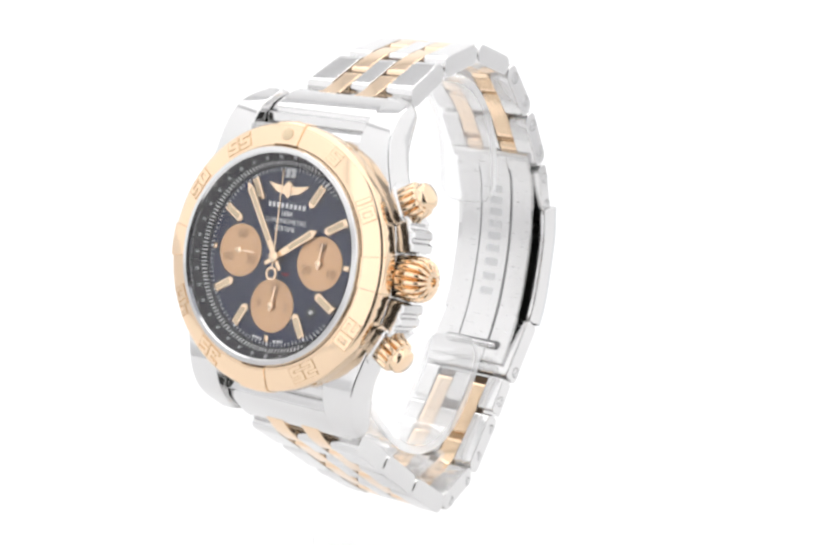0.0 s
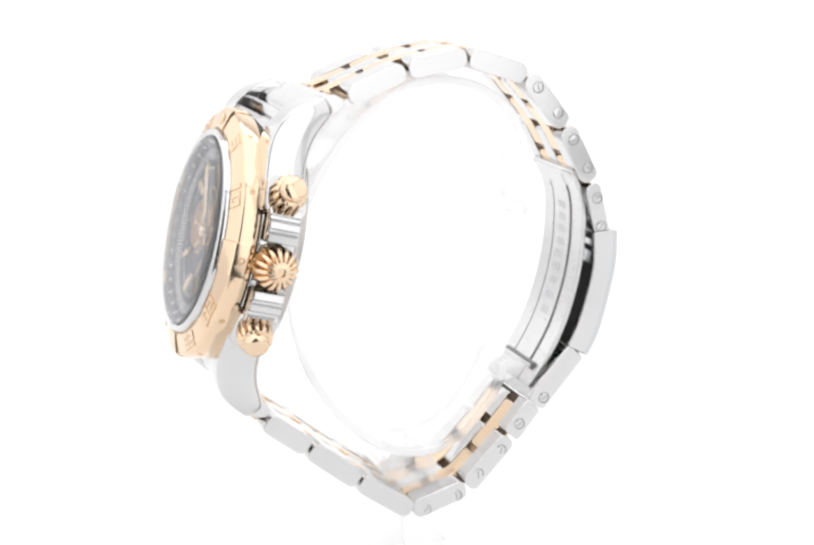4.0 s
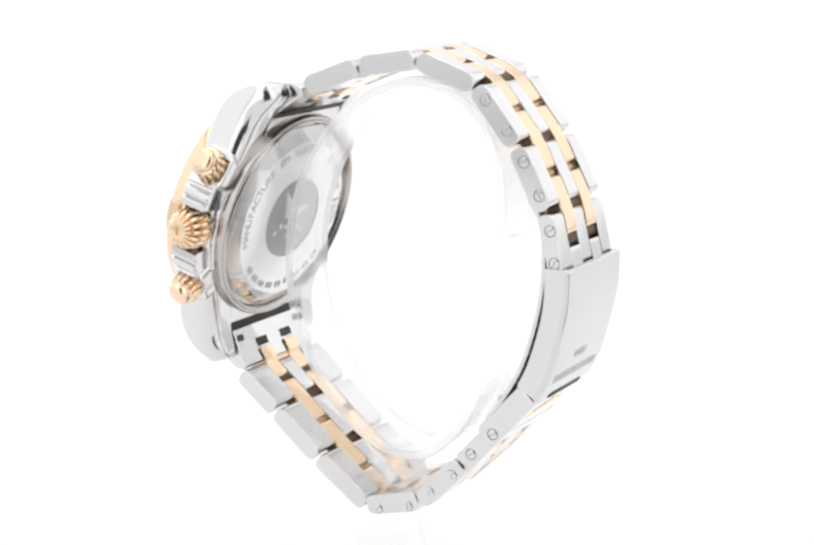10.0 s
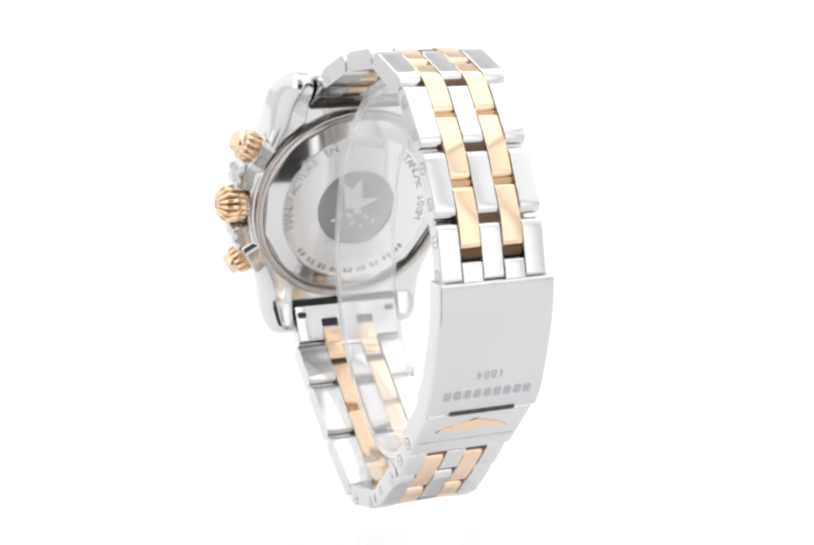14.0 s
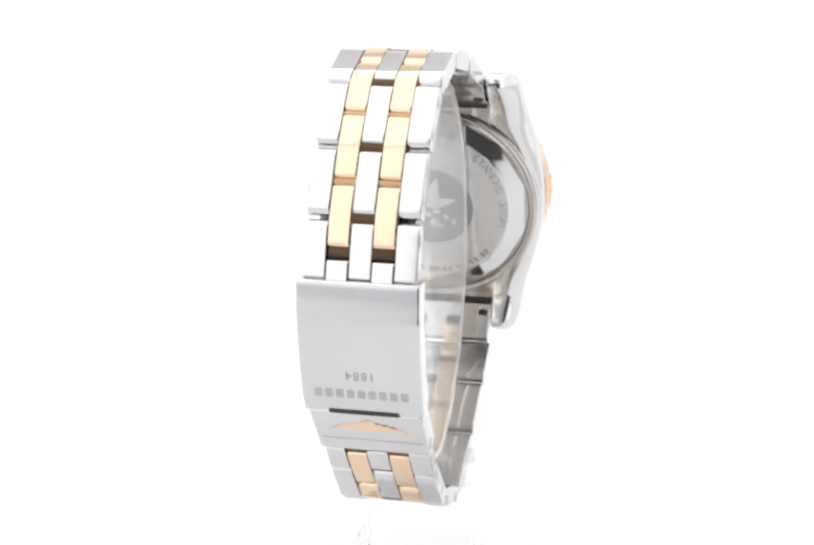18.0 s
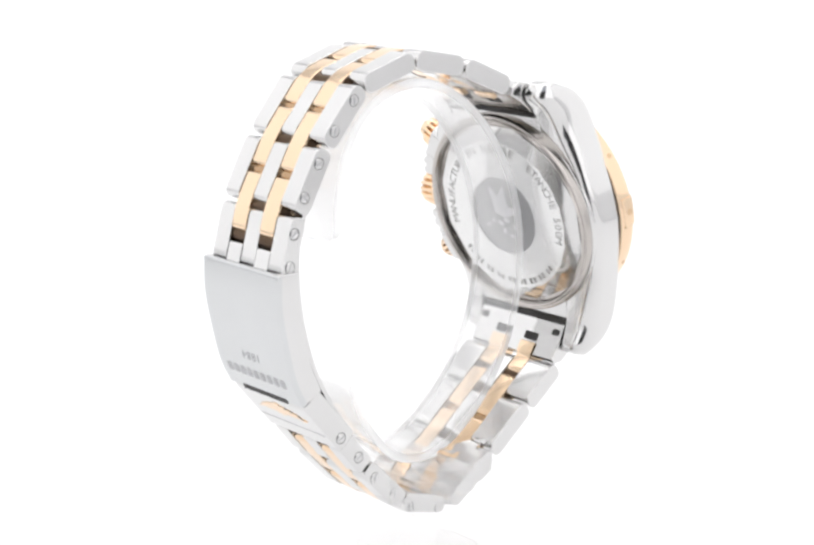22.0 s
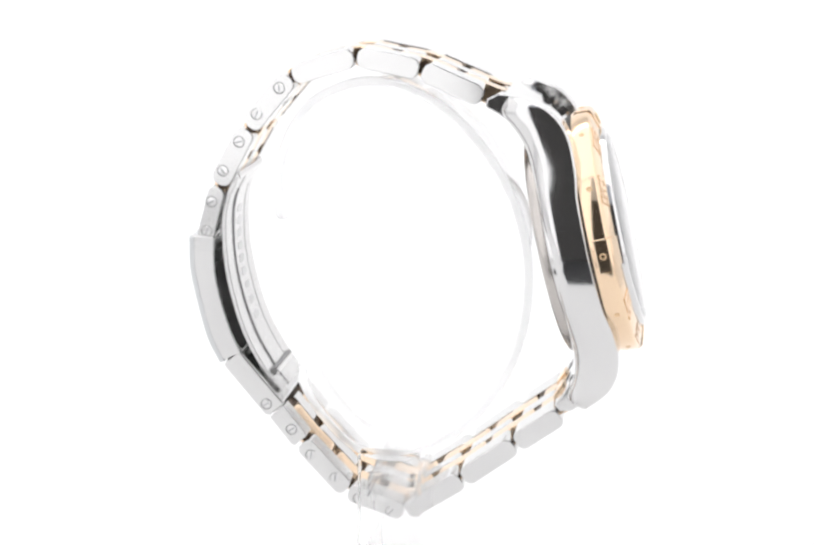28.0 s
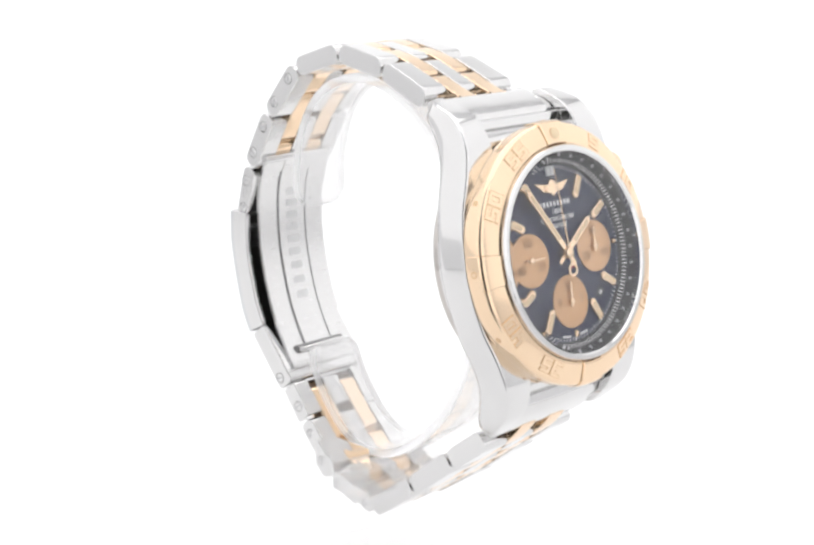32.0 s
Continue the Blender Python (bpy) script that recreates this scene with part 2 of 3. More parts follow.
HALF_W = [(0, 21.9), (6, 21.3), (12, 19.9), (17, 18.4), (20, 17.7), (25, 17.0), (28, 16.2)]
TOP_Z = [(0, -3.95), (10.5, -3.9), (13.5, -3.3), (19.5, -3.2), (22.4, -3.9), (24, -4.8), (26.4, -6.6), (27.4, -8.8), (28.3, -10.8)]
BOT_Z = [(0, -10.6), (14, -10.8), (19, -11.1), (21.5, -11.7), (24, -12.9), (26.4, -14.5), (27.6, -14.2), (28.3, -12.8)]
BEVEL = [(0, 1.3), (10, 1.5), (17, 2.8), (29, 2.85)]  # width of the flank's lower bevel
SIDE_LOW = [(0, -9.3), (10, -9.1), (17.7, -8.2), (23, -8.8), (27, -10.2), (28.3, -10.9)]


def case():
    bm = bmesh.new()
    ys = [0, 2, 4, 6, 8, 10, 11.5, 13, 14.5, 16, 17, 18, 19, 20, 21, 22, 23, 24, 25, 25.8, 26.5, 27.1, 27.6, 28.0, 28.3, 28.5]
    ys = [-0.985 * y for y in ys[:0:-1]] + ys
    for side in (1, -1):
        loops = []
        for y in ys:
            a = y if y > 0 else -y / 0.985
            w, zt, zb, zl = soft(HALF_W, a), soft(TOP_Z, a), soft(BOT_Z, a), soft(SIDE_LOW, a)
            tip = max(0, (a - 26.5) / 2.0) ** 2
            zt, zb, w = zt - 0.6 * tip, zb + 0.8 * tip, w - 1.2 * tip
            x0 = 11.35 + 0.5 * tip
            e = lerp(BEVEL, a)
            c = min(0.5, 0.2 * (zt - zb))
            zl = max(zb + 0.25 * (zt - zb), min(zl, zt - c - 0.25 * (zt - zb)))
            # the flank rounds off towards the back
            turn = [(w - (e + 0.35) * (1 - math.cos(q)), zl + 0.4 - (zl + 0.4 - zb) * math.sin(q)) for q in (radians(12 * k) for k in range(7, -1, -1))]
            sec = [(x0, zb + 0.3), (x0 + 0.3, zb), (w - e - 0.4, zb)] + turn + [(w, (zl + zt - c) / 2), (w - 0.06, zt - c), (w - 0.14, zt - c * 0.55), (w - 0.34, zt - 0.1), (w - 0.6, zt),
                   (x0 + 0.3, zt), (x0, zt - 0.3)]
            loops.append([(side * x, y, z) for x, z in sec])
        rings(bm, loops)
    turned([(20.6, -11.0), (21.2, -10.5), (21.3, -4.5), (20.8, -3.2), (16.0, -3.15)], 96, bm)
    for s in (1, -1):
        # stepped shoulder between the lugs
        step = [(15.0, -11.0), (15.0, -4.4), (20.4, -4.4), (20.7, -4.9), (21.5, -5.1), (21.7, -5.7), (22.1, -6.0), (22.3, -6.6), (22.4, -11.2)]
        prism([(s * y, z) for y, z in step], -11.5, 11.5, 0.15, "x", bm)
    return part("case", moved(bm, HEAD), STEEL, watch, "polished steel case with lugs", 55)


body = case()
# A dark ring stands for the shade under the bezel's rim.
part("bezel_gap_shade", moved(ring_tube([(20.9, -4.6), (21.6, -4.6), (21.6, -3.6), (20.9, -3.6)], 96), HEAD), DARK, body, "dark ring for the shade in the gap between bezel and case")

# bezel with riders and raised numerals
BEZ = [(18.25, 0.1), (18.45, 0.42), (19.0, 0.45), (21.55, -0.3), (22.05, -0.65), (22.3, -1.1), (22.35, -2.9), (22.1, -3.9), (21.7, -4.1), (18.4, -4.1)]
bezel = part("bezel", moved(ring_tube(BEZ, 144), RIM), GOLD, watch, "rose gold rotating bezel with raised numerals", 30)
for k in range(4):
    sect = [(18.4, 0.3), (18.55, 0.66), (19.1, 0.68), (21.75, -0.05), (22.25, -0.4), (22.55, -1.0), (22.58, -3.0), (22.3, -3.3), (19, -3.3)]
    bm, loops = bmesh.new(), []
    for a in (-7.6, -7.2, -4, 0, 4, 7.2, 7.6):
        d = 0.25 if abs(a) > 7.3 else 0
        b = radians(90 - k * 90 + a)
        loops.append([((r - d * 0.4) * math.cos(b), (r - d * 0.4) * math.sin(b), z - d) for r, z in sect])
    rings(bm, loops)
    rider = part("rider_tab", moved(bm, RIM), GOLD, bezel, "polished rose gold rider tab")
    bm = turned([(0.0, -0.2), (0.55, -0.15), (0.6, 0.05), (0.5, 0.12), (0.3, 0.02), (0.0, 0.0)], 20)
    part("rider_screw", moved(bm, RIM @ polar(22.52, k * 90, -2.0) @ pose(0, 0, 0, -90, 0, 0)), GOLD_LINE, rider)
    if k == 0:
        bm = turned([(0.0, 0.0), (1.05, 0.0), (1.05, 0.1), (0.9, 0.2), (0.0, 0.24)], 32)
        part("lume_pip", moved(bm, RIM @ polar(20.2, 0, 0.4) @ pose(0, 0, 0, -12, 0, 0)), LUME, rider, "pale round pip")
DIGITS = {"0": "111101101101111", "1": "010010010010010", "2": "111001111100111", "3": "111001011001111", "4": "101101111001001", "5": "111100111001111"}


def block_digit(ch, grow, high):
    """A square figure of raised strokes; grow widens the strokes into a rim."""
    h = 0.24 + grow
    xs = [-0.62 - h, -0.62 + h, 0.62 - h, 0.62 + h] if ch != "1" else [-0.9, -h, h, 0.9]
    ys = [1.02 + h, 1.02 - h, h, -h, -1.02 + h, -1.02 - h]
    bm, grid = bmesh.new(), {}
    for layer, z in ((0, -0.2), (1, high)):
        for i in range(4):
            for j in range(6):
                grid[i, j, layer] = (xs[i], ys[j], z)
    seen = {}

    def face(*keys):
        vs = []
        for k in keys:
            if k not in seen:
                seen[k] = bm.verts.new(grid[k])
            vs.append(seen[k])
        bm.faces.new(vs)

    on = {(i, j) for j in range(5) for i in range(3) if DIGITS[ch][j * 3 + i] == "1"}
    for i, j in on:
        face((i, j + 1, 1), (i + 1, j + 1, 1), (i + 1, j, 1), (i, j, 1))
        for di, dj, a, b in ((-1, 0, (i, j), (i, j + 1)), (1, 0, (i + 1, j + 1), (i + 1, j)), (0, -1, (i + 1, j), (i, j)), (0, 1, (i, j + 1), (i + 1, j + 1))):
            if (i + di, j + dj) not in on:
                face((*a, 1), (*b, 1), (*b, 0), (*a, 0))
    bmesh.ops.recalc_face_normals(bm, faces=bm.faces)
    return bm


for k, word in ((1, "5"), (2, "10"), (4, "20"), (5, "25"), (7, "35"), (8, "40"), (10, "50"), (11, "55")):
    m = RIM @ polar(20.25, k * 30, 0.1) @ pose(0, 0, 0, -16.4, 0, 0) @ Matrix.Diagonal((1.3, 1, 1, 1))
    for i, ch in enumerate(word):
        x = (i - (len(word) - 1) / 2) * (2.0 if word != "10" else 1.75)
        num = part("numeral", moved(block_digit(ch, 0.1, 0.045), m @ Matrix.Translation((x, 0, 0))), GOLD_LINE, bezel)
        part("numeral_face", moved(block_digit(ch, 0.0, 0.075), m @ Matrix.Translation((x, 0, 0))), GOLD, num)
for k in range(12):
    if k % 3:
        bm = turned([(0.0, -0.2), (0.45, -0.15), (0.5, 0.04), (0.4, 0.1), (0.0, 0.0)], 16)
        part("bezel_screw", moved(bm, RIM @ polar(22.3, k * 30, -2.1) @ pose(0, 0, 0, -90, 0, 0)), GOLD_LINE, bezel)

# crystal and its ring
part("crystal_ring", moved(ring_tube([(17.0, -2.0), (16.95, 0.7), (17.3, 1.0), (18.0, 0.9), (18.3, 0.4), (18.3, -2.0)], 120), FRONT), STEEL, watch, "polished steel ring round the crystal")
glass = part("crystal", moved(turned([(0.0, 0.45), (16.9, 0.25), (16.9, 0.75), (16.3, 0.95), (12, 1.15), (6, 1.27), (0.0, 1.3)], 96), FRONT), CRYSTAL, watch, "clear domed crystal")
glass.visible_shadow = False

# dial
DZ = -2.2
dial = part("dial", moved(turned([(0.0, DZ - 0.6), (15.4, DZ - 0.6), (15.4, DZ), (0.0, DZ)], 96), HEAD), NAVY, watch, "navy dial with copper counters and applied markers")
flange = part("flange", moved(ring_tube([(14.9, DZ + 0.05), (17.0, 0.1), (17.05, -1.0), (16.6, -2.9), (14.9, -2.9)], 120), HEAD), RING_BLACK, dial, "black tachymeter flange with pale ticks")


def ticks(name, count, r, w, h, z, tilt, mat, parent, every=0):
    bm = bmesh.new()
    for i in range(count):
        if every and i % every == 0:
            continue
        bmesh.ops.create_cube(bm, size=1, matrix=polar(r, 360 * i / count, z) @ pose(0, 0, 0, tilt, 0, 0) @ Matrix.Diagonal((w, h, 0.06, 1)))
    return tagged(part(name, moved(bm, HEAD), mat, parent), kind="stuff")


ticks("minute_ticks", 120, 14.55, 0.12, 0.55, DZ + 0.02, 0, PRINT, dial)
ticks("five_minute_ticks", 12, 14.5, 0.35, 0.7, DZ + 0.03, 0, PRINT, dial)
FLT = math.degrees(math.atan2(0.1 - DZ, 2.1))
ticks("flange_ticks", 150, 15.55, 0.2, 0.85, DZ + 0.75, FLT, PRINT, flange)
for k in range(36):
    bars("flange_figure", 2, 0.14, 0.6, 0.16, HEAD @ polar(16.4, 10 * k + 5, DZ + 1.7) @ pose(0, 0, 0, FLT, 0, 0), DIM, flange, 0.04)

for k in (1, 2, 4, 5, 7, 8, 10, 11):
    bm = prism([(-0.75, -1.8), (0, -2.3), (0.75, -1.8), (0.75, 2.0), (-0.75, 2.0)], 0, 0.55, 0.22, "z")
    mk = part("hour_marker", moved(bm, HEAD @ polar(12.3, k * 30, DZ)), GOLD, dial, "applied rose gold baton")
    bm = prism(rounded(0.9, 3.2, 0.25, 2), 0.5, 0.6, 0.03, "z")
    part("lume_strip", moved(bm, HEAD @ polar(12.4, k * 30, DZ)), LUME, mk)
for k, w, h in ((3, 0.9, 0.8), (6, 0.9, 1.1), (9, 0.9, 0.8)):
    part("short_marker", moved(prism(rounded(w, h, 0.1, 2), 0, 0.5, 0.15, "z"), HEAD @ polar(13.7, k * 30, DZ)), GOLD, dial)
for x in (-0.55, 0.55):
    part("twelve_marker", moved(prism(rounded(0.75, 1.5, 0.1, 2), 0, 0.4, 0.1, "z"), HEAD @ Matrix.Translation((x, 13.9, DZ))), PRINT, dial, "white baton")

for x, y, aim, words in ((-8.3, 0, 90, ((0, "60"), (120, "20"), (240, "40"))), (8.4, 0, 5, ((0, "30"), (120, "10"), (240, "20"))), (0, -8.2, 8, ((0, "12"), (90, "3"), (270, "9")))):
    at = HEAD @ Matrix.Translation((x, y, DZ))
    bm = turned([(0.0, 0.0), (4.45, 0.0), (4.45, 0.16), (4.25, 0.2), (3.9, 0.08), (0.0, 0.06)], 64)
    sub = part("counter", moved(bm, at), COPPER, dial, "copper chronograph counter")
    bm = bmesh.new()
    for i in range(30):
        bmesh.ops.create_cube(bm, size=1, matrix=polar(3.95, 12 * i, 0.12) @ Matrix.Diagonal((0.08, 0.4, 0.05, 1)))
    tagged(part("counter_ticks", moved(bm, at), BROWN, sub), kind="stuff")
    for c, word in words:
        q = polar(2.8, c, 0.12)
        letters("counter_figure", word, 2.1, at @ Matrix.Translation(q.translation), BROWN, sub)
    bm = prism([(-0.28, -1.0), (0.28, -1.0), (0.2, 0.5), (0.14, 3.3), (-0.14, 3.3), (-0.2, 0.5)], 0.3, 0.5, 0.08, "z")
    turned([(0.0, 0.1), (0.55, 0.1), (0.55, 0.6), (0.35, 0.7), (0.0, 0.7)], 20, bm)
    part("counter_hand", moved(bm, at @ pose(0, 0, 0, 0, 0, -aim)), GOLD, sub)

# winged emblem as a plain shape, word bars and readable words
WING = [(0, -1.5), (0.7, -0.9), (2.4, -0.6), (4.0, 0.7), (4.4, 1.0), (2.4, 0.7), (1.0, 0.55), (0.6, 1.1), (0, 1.4), (-0.6, 1.1), (-1.0, 0.55), (-2.4, 0.7), (-4.4, 1.0), (-4.0, 0.7), (-2.4, -0.6), (-0.7, -0.9)]
part("winged_emblem", moved(prism(WING, 0, 0.3, 0.1, "z"), HEAD @ Matrix.Translation((0, 11.2, DZ))), GOLD, dial, "applied gold winged emblem")
bars("word_bar", 9, 0.5, 0.85, 0.4, HEAD @ Matrix.Translation((0, 8.5, DZ + 0.03)), PRINT, dial)
for word, y, s in (("1884", 7.15, 1.25), ("CHRONOMETRE", 5.9, 1.15), ("CERTIFIE", 4.65, 1.15)):
    letters("dial_word", word, s, HEAD @ Matrix.Translation((0.2, y, DZ + 0.05)), PRINT, dial)
for x, a in ((-2.6, -9), (2.6, 9)):
    bars("origin_mark", 5, 0.3, 0.4, 0.12, HEAD @ polar(14.0, 180 + a * -1, DZ + 0.03) @ pose(0, 0, 0, 0, 0, 180), PRINT, dial)
date = part("date_window", moved(prism(rounded(2.0, 1.5, 0.15, 2), 0.0, 0.12, 0.05, "z"), HEAD @ Matrix.Translation((8.1, -8.0, DZ)) @ pose(0, 0, 0, 0, 0, 45)), RING_BLACK, dial, "black date window")
bars("date_bar", 2, 0.3, 0.7, 0.15, HEAD @ Matrix.Translation((8.1, -8.0, DZ + 0.13)) @ pose(0, 0, 0, 0, 0, 45), PRINT, date)


# hands
def hand(name, length, width, z, aim, label):
    bm = prism([(-0.35, -2.6), (0.35, -2.6), (width * 0.5, 2.0), (width * 0.55, length - 1.2), (0, length), (-width * 0.55, length - 1.2), (-width * 0.5, 2.0)], z, z + 0.3, 0.12, "z")
    ob = part(name, moved(bm, HEAD @ pose(0, 0, 0, 0, 0, -aim)), GOLD, watch, label)
    bm = prism(rounded(width * 0.62, length - 4.2, 0.15, 2, 0, length / 2 + 0.8), z + 0.27, z + 0.33, 0.02, "z")
    part("lume_strip", moved(bm, HEAD @ pose(0, 0, 0, 0, 0, -aim)), LUME, ob)
    return ob


hand("hour_hand", 9.3, 1.25, DZ + 0.75, 55, "rose gold hour hand with lume")
hand("minute_hand", 14.0, 1.15, DZ + 1.1, -34, "rose gold minute hand with lume")
bm = prism([(-0.16, -2.0), (0.16, -2.0), (0.13, 6), (0.08, 14.4), (-0.08, 14.4), (-0.13, 6)], DZ + 1.5, DZ + 1.65, 0.04, "z")
turned([(0.0, DZ), (1.1, DZ), (1.1, DZ + 1.2), (0.9, DZ + 1.75), (0.5, DZ + 1.9), (0.0, DZ + 1.9)], 28, bm)
sec = part("seconds_hand", moved(bm, HEAD @ pose(0, 0, 0, 0, 0, 2)), GOLD, watch, "thin rose gold chronograph hand stopped near twelve")
part("anchor_counterweight", moved(ring_tube([(0.75, DZ + 1.5), (0.75, DZ + 1.7), (1.15, DZ + 1.7), (1.15, DZ + 1.5)], 28), HEAD @ pose(0, 0, 0, 0, 0, 2) @ Matrix.Translation((0, -2.9, 0))), GOLD, sec)
part("red_arc", moved(prism([(0.6, -2.6), (1.9, -2.9), (2.6, -2.5), (1.9, -2.6)], DZ, DZ + 0.04, 0.01, "z"), HEAD), RED, dial, "small red print")

# crown and pushers: local z points outwards, radially
def knob(name, clock, r0, length, rad, flutes, label):
    def wob(a, r, z):
        return -1.15 * (0.5 + 0.5 * math.cos(flutes * a)) ** 3 if 0.12 * length < z < (0.98 if name == "crown" else 0.66) * length and r > rad * 0.5 else 0
    prof = [(0.0, -1.0), (rad * 0.7, -1.0), (rad * 0.72, 0.0), (rad * 0.96, 0.1), (rad, 0.4), (rad * 1.02, length * 0.35), (rad * 0.99, length * 0.62), (rad * 0.88, length * 0.8), (rad * 0.68, length * 0.92), (rad * 0.45, length * 0.98)]
    if name == "crown":
        prof += [(rad * 0.22, length * 0.99), (rad * 0.2, length * 0.9), (0.0, length * 0.9)]
    else:
        prof = prof[:7] + [(rad * 0.9, length * 0.68), (rad * 0.74, length * 0.72), (rad * 0.72, length * 0.93), (rad * 0.62, length), (rad * 0.3, length * 1.03), (0.0, length * 1.03)]
    bm = turned(prof, flutes * 12, wobble=wob)
    m = HEAD @ Matrix.Translation((0, 0.1, 0)) @ pose(0, 0, 0, 0, 0, -clock) @ Matrix.Translation((0, r0, -7.2)) @ pose(0, 0, 0, -90, 0, 0)
    ob = part(name, moved(bm, m), GOLD, watch, label, 45)
    bm = turned([(0.0, -3.5), (rad * 0.78, -3.5), (rad * 0.78, 0.3), (0.0, 0.3)], 32)
    part("stem_collar", moved(bm, m), STEEL, ob)
    return ob


knob("crown", 90, 22.0, 5.4, 3.75, 16, "fluted rose gold crown")
knob("pusher", 60.5, 23.0, 5.0, 3.0, 14, "fluted rose gold chronograph pusher")
knob("pusher", 119.5, 23.0, 5.0, 3.0, 14, "fluted rose gold chronograph pusher")
for s in (1, -1):
    # ribbed guard between crown and pusher
    prof = [(19, 3.6), (23.4, 3.9), (24.6, 4.3), (24.7, 5.5), (24.0, 5.9), (24.0, 6.3), (24.5, 6.6), (24.3, 7.6), (23.4, 8.0), (23.3, 8.4), (23.7, 8.9), (22.8, 9.8), (19, 10.2)]
    bm = prism([(x, s * y + 0.1) for x, y in prof], -10.0, -4.2, 0.5, "z")
    part("crown_guard", moved(bm, HEAD), STEEL, body, "ribbed polished steel crown guard")
    bm = prism(rounded(7.6, 7.4, 2.0, 4), -6.5, 0.25, 0.5, "z")
    m = HEAD @ Matrix.Translation((0, 0.1, 0)) @ pose(0, 0, 0, 0, 0, -(90 - s * 29.5)) @ Matrix.Translation((0, 23.8, -7.2)) @ pose(0, 0, 0, -90, 0, 0)
    part("pusher_collar", moved(bm, m), STEEL, body, "rounded steel collar behind the pusher")

# case back
back = part("case_back", moved(ring_tube([(0.05, -11.4), (18.9, -11.4), (19.1, -12.1), (19.4, -12.55), (19.7, -12.6), (19.9, -12.3), (20.15, -12.35), (20.45, -12.3), (20.65, -11.9), (20.7, -10.8), (0.05, -10.8)], 120), HEAD), BACK_RIM, watch, "screwed steel case back with engraved words")


def gon(r, z, turn=15):
    return [(r * math.cos(radians(30 * i + turn)), r * math.sin(radians(30 * i + turn)), z) for i in range(12)][::-1]


# twelve flat facets slope down round the lettered plate
part("facet_plate", moved(rings(bmesh.new(), [gon(18.9, -11.2), gon(18.9, -11.75), gon(16.0, -12.9), gon(15.4, -12.9), gon(15.3, -11.4)]), HEAD), STEEL, back, "twelve-sided polished steel plate")
part("lettered_ring", moved(ring_tube([(8.08, -12.9), (8.18, -12.97), (15.1, -12.97), (15.6, -12.88), (15.4, -11.5), (8.18, -11.5)], 96), HEAD), LETTERED, back, "bright brushed ring with engraved words")
medal = part("medallion", moved(turned([(0.0, -11.5), (8.05, -11.5), (8.05, -12.7), (7.9, -12.76), (0.0, -12.76)], 64), HEAD), MEDAL, back, "grey satin medallion")
part("wing_relief", moved(prism([(-0.3, -0.5), (2.2, 0.2), (3.2, 6.0), (1.2, 4.0), (-0.8, 6.4), (-1.2, 2.0), (-5.0, 1.8), (-2, 0.2)], -12.84, -12.6, 0.05, "z"), HEAD), PRINT, medal, "plain winged relief")
for i, (x, y, r) in enumerate(((-0.5, -1.0, 1.1), (1.2, -1.8, 1.0), (-2.4, -2.2, 0.9), (3.0, -1.4, 0.8), (-4.0, -3.2, 0.8), (0.4, -3.4, 0.9), (4.6, -2.6, 0.7), (-1.4, -4.2, 0.7))):
    part("relief_mark", moved(prism(rounded(r * 1.5, r * 0.8, r * 0.3, 2), -12.80, -12.6, 0.05, "z"), HEAD @ Matrix.Translation((x, y, 0)) @ pose(0, 0, 0, 0, 0, 25 * i)), PRINT, medal)


def round_words(text, a0, a1, r, size):
    for i, ch in enumerate(text):
        if ch != " ":
            a = a0 + (a1 - a0) * i / (len(text) - 1)
            # seen from behind, so mirrored about the y axis
            m = HEAD @ pose(0, 0, 0, 0, 180, 0) @ polar(r, a, 12.98)
            letters("engraved_letter", ch, size, m, ETCH_DARK, back)


round_words("MANUFACTURE EN SUISSE", -102, 18, 14.1, 2.4)
round_words("ETANCHE 500M", 38, 102, 14.1, 2.4)
for i in range(9):
    bars("engraved_bar", 2, 0.7, 1.2, 0.4, HEAD @ pose(0, 0, 0, 0, 180, 0) @ polar(14.1, 134 + 12 * i, 12.98), ETCH_DARK, back, 0.03)

# ---- bracelet ----
UPPER = [(-15.2, -29.3), (-4.0, -24.8), (7.7, -22.8), (19.4, -26.6), (27.4, -36.2), (33.2, -46.9), (36.0, -57.5)]
LOWER = [(23.0, -89.2), (18.0, -95.2), (9.2, -104.2), (-2.0, -107.2), (-12.7, -99.7), (-22.3, -92.1), (-30.5, -85.8)]
THICK = 3.7


TAPER_UP = [(-16, 11.3), (-4, 10.6), (7.7, 10.15), (19, 9.85), (27, 9.65), (40, 9.55)]
TAPER_LOW = [(-31, 11.8), (-20, 11.5), (-8, 11.0), (3, 10.1), (12, 9.6), (24, 9.2)]
COL = 3.84  # width of a gold or centre column


def half_width(v, z):
    return lerp(TAPER_UP if z > -64 else TAPER_LOW, v)


def mid(a, b, k=0.5):
    return (a[0] + (b[0] - a[0]) * k, a[1] + (b[1] - a[1]) * k)


def between(a, b, trim, n=5):
    a, b = Vector(a), Vector(b)
    d = (b - a).normalized()
    return [a + d * trim + (b - a - 2 * d * trim) * i / n for i in range(n + 1)]


SCREW = None


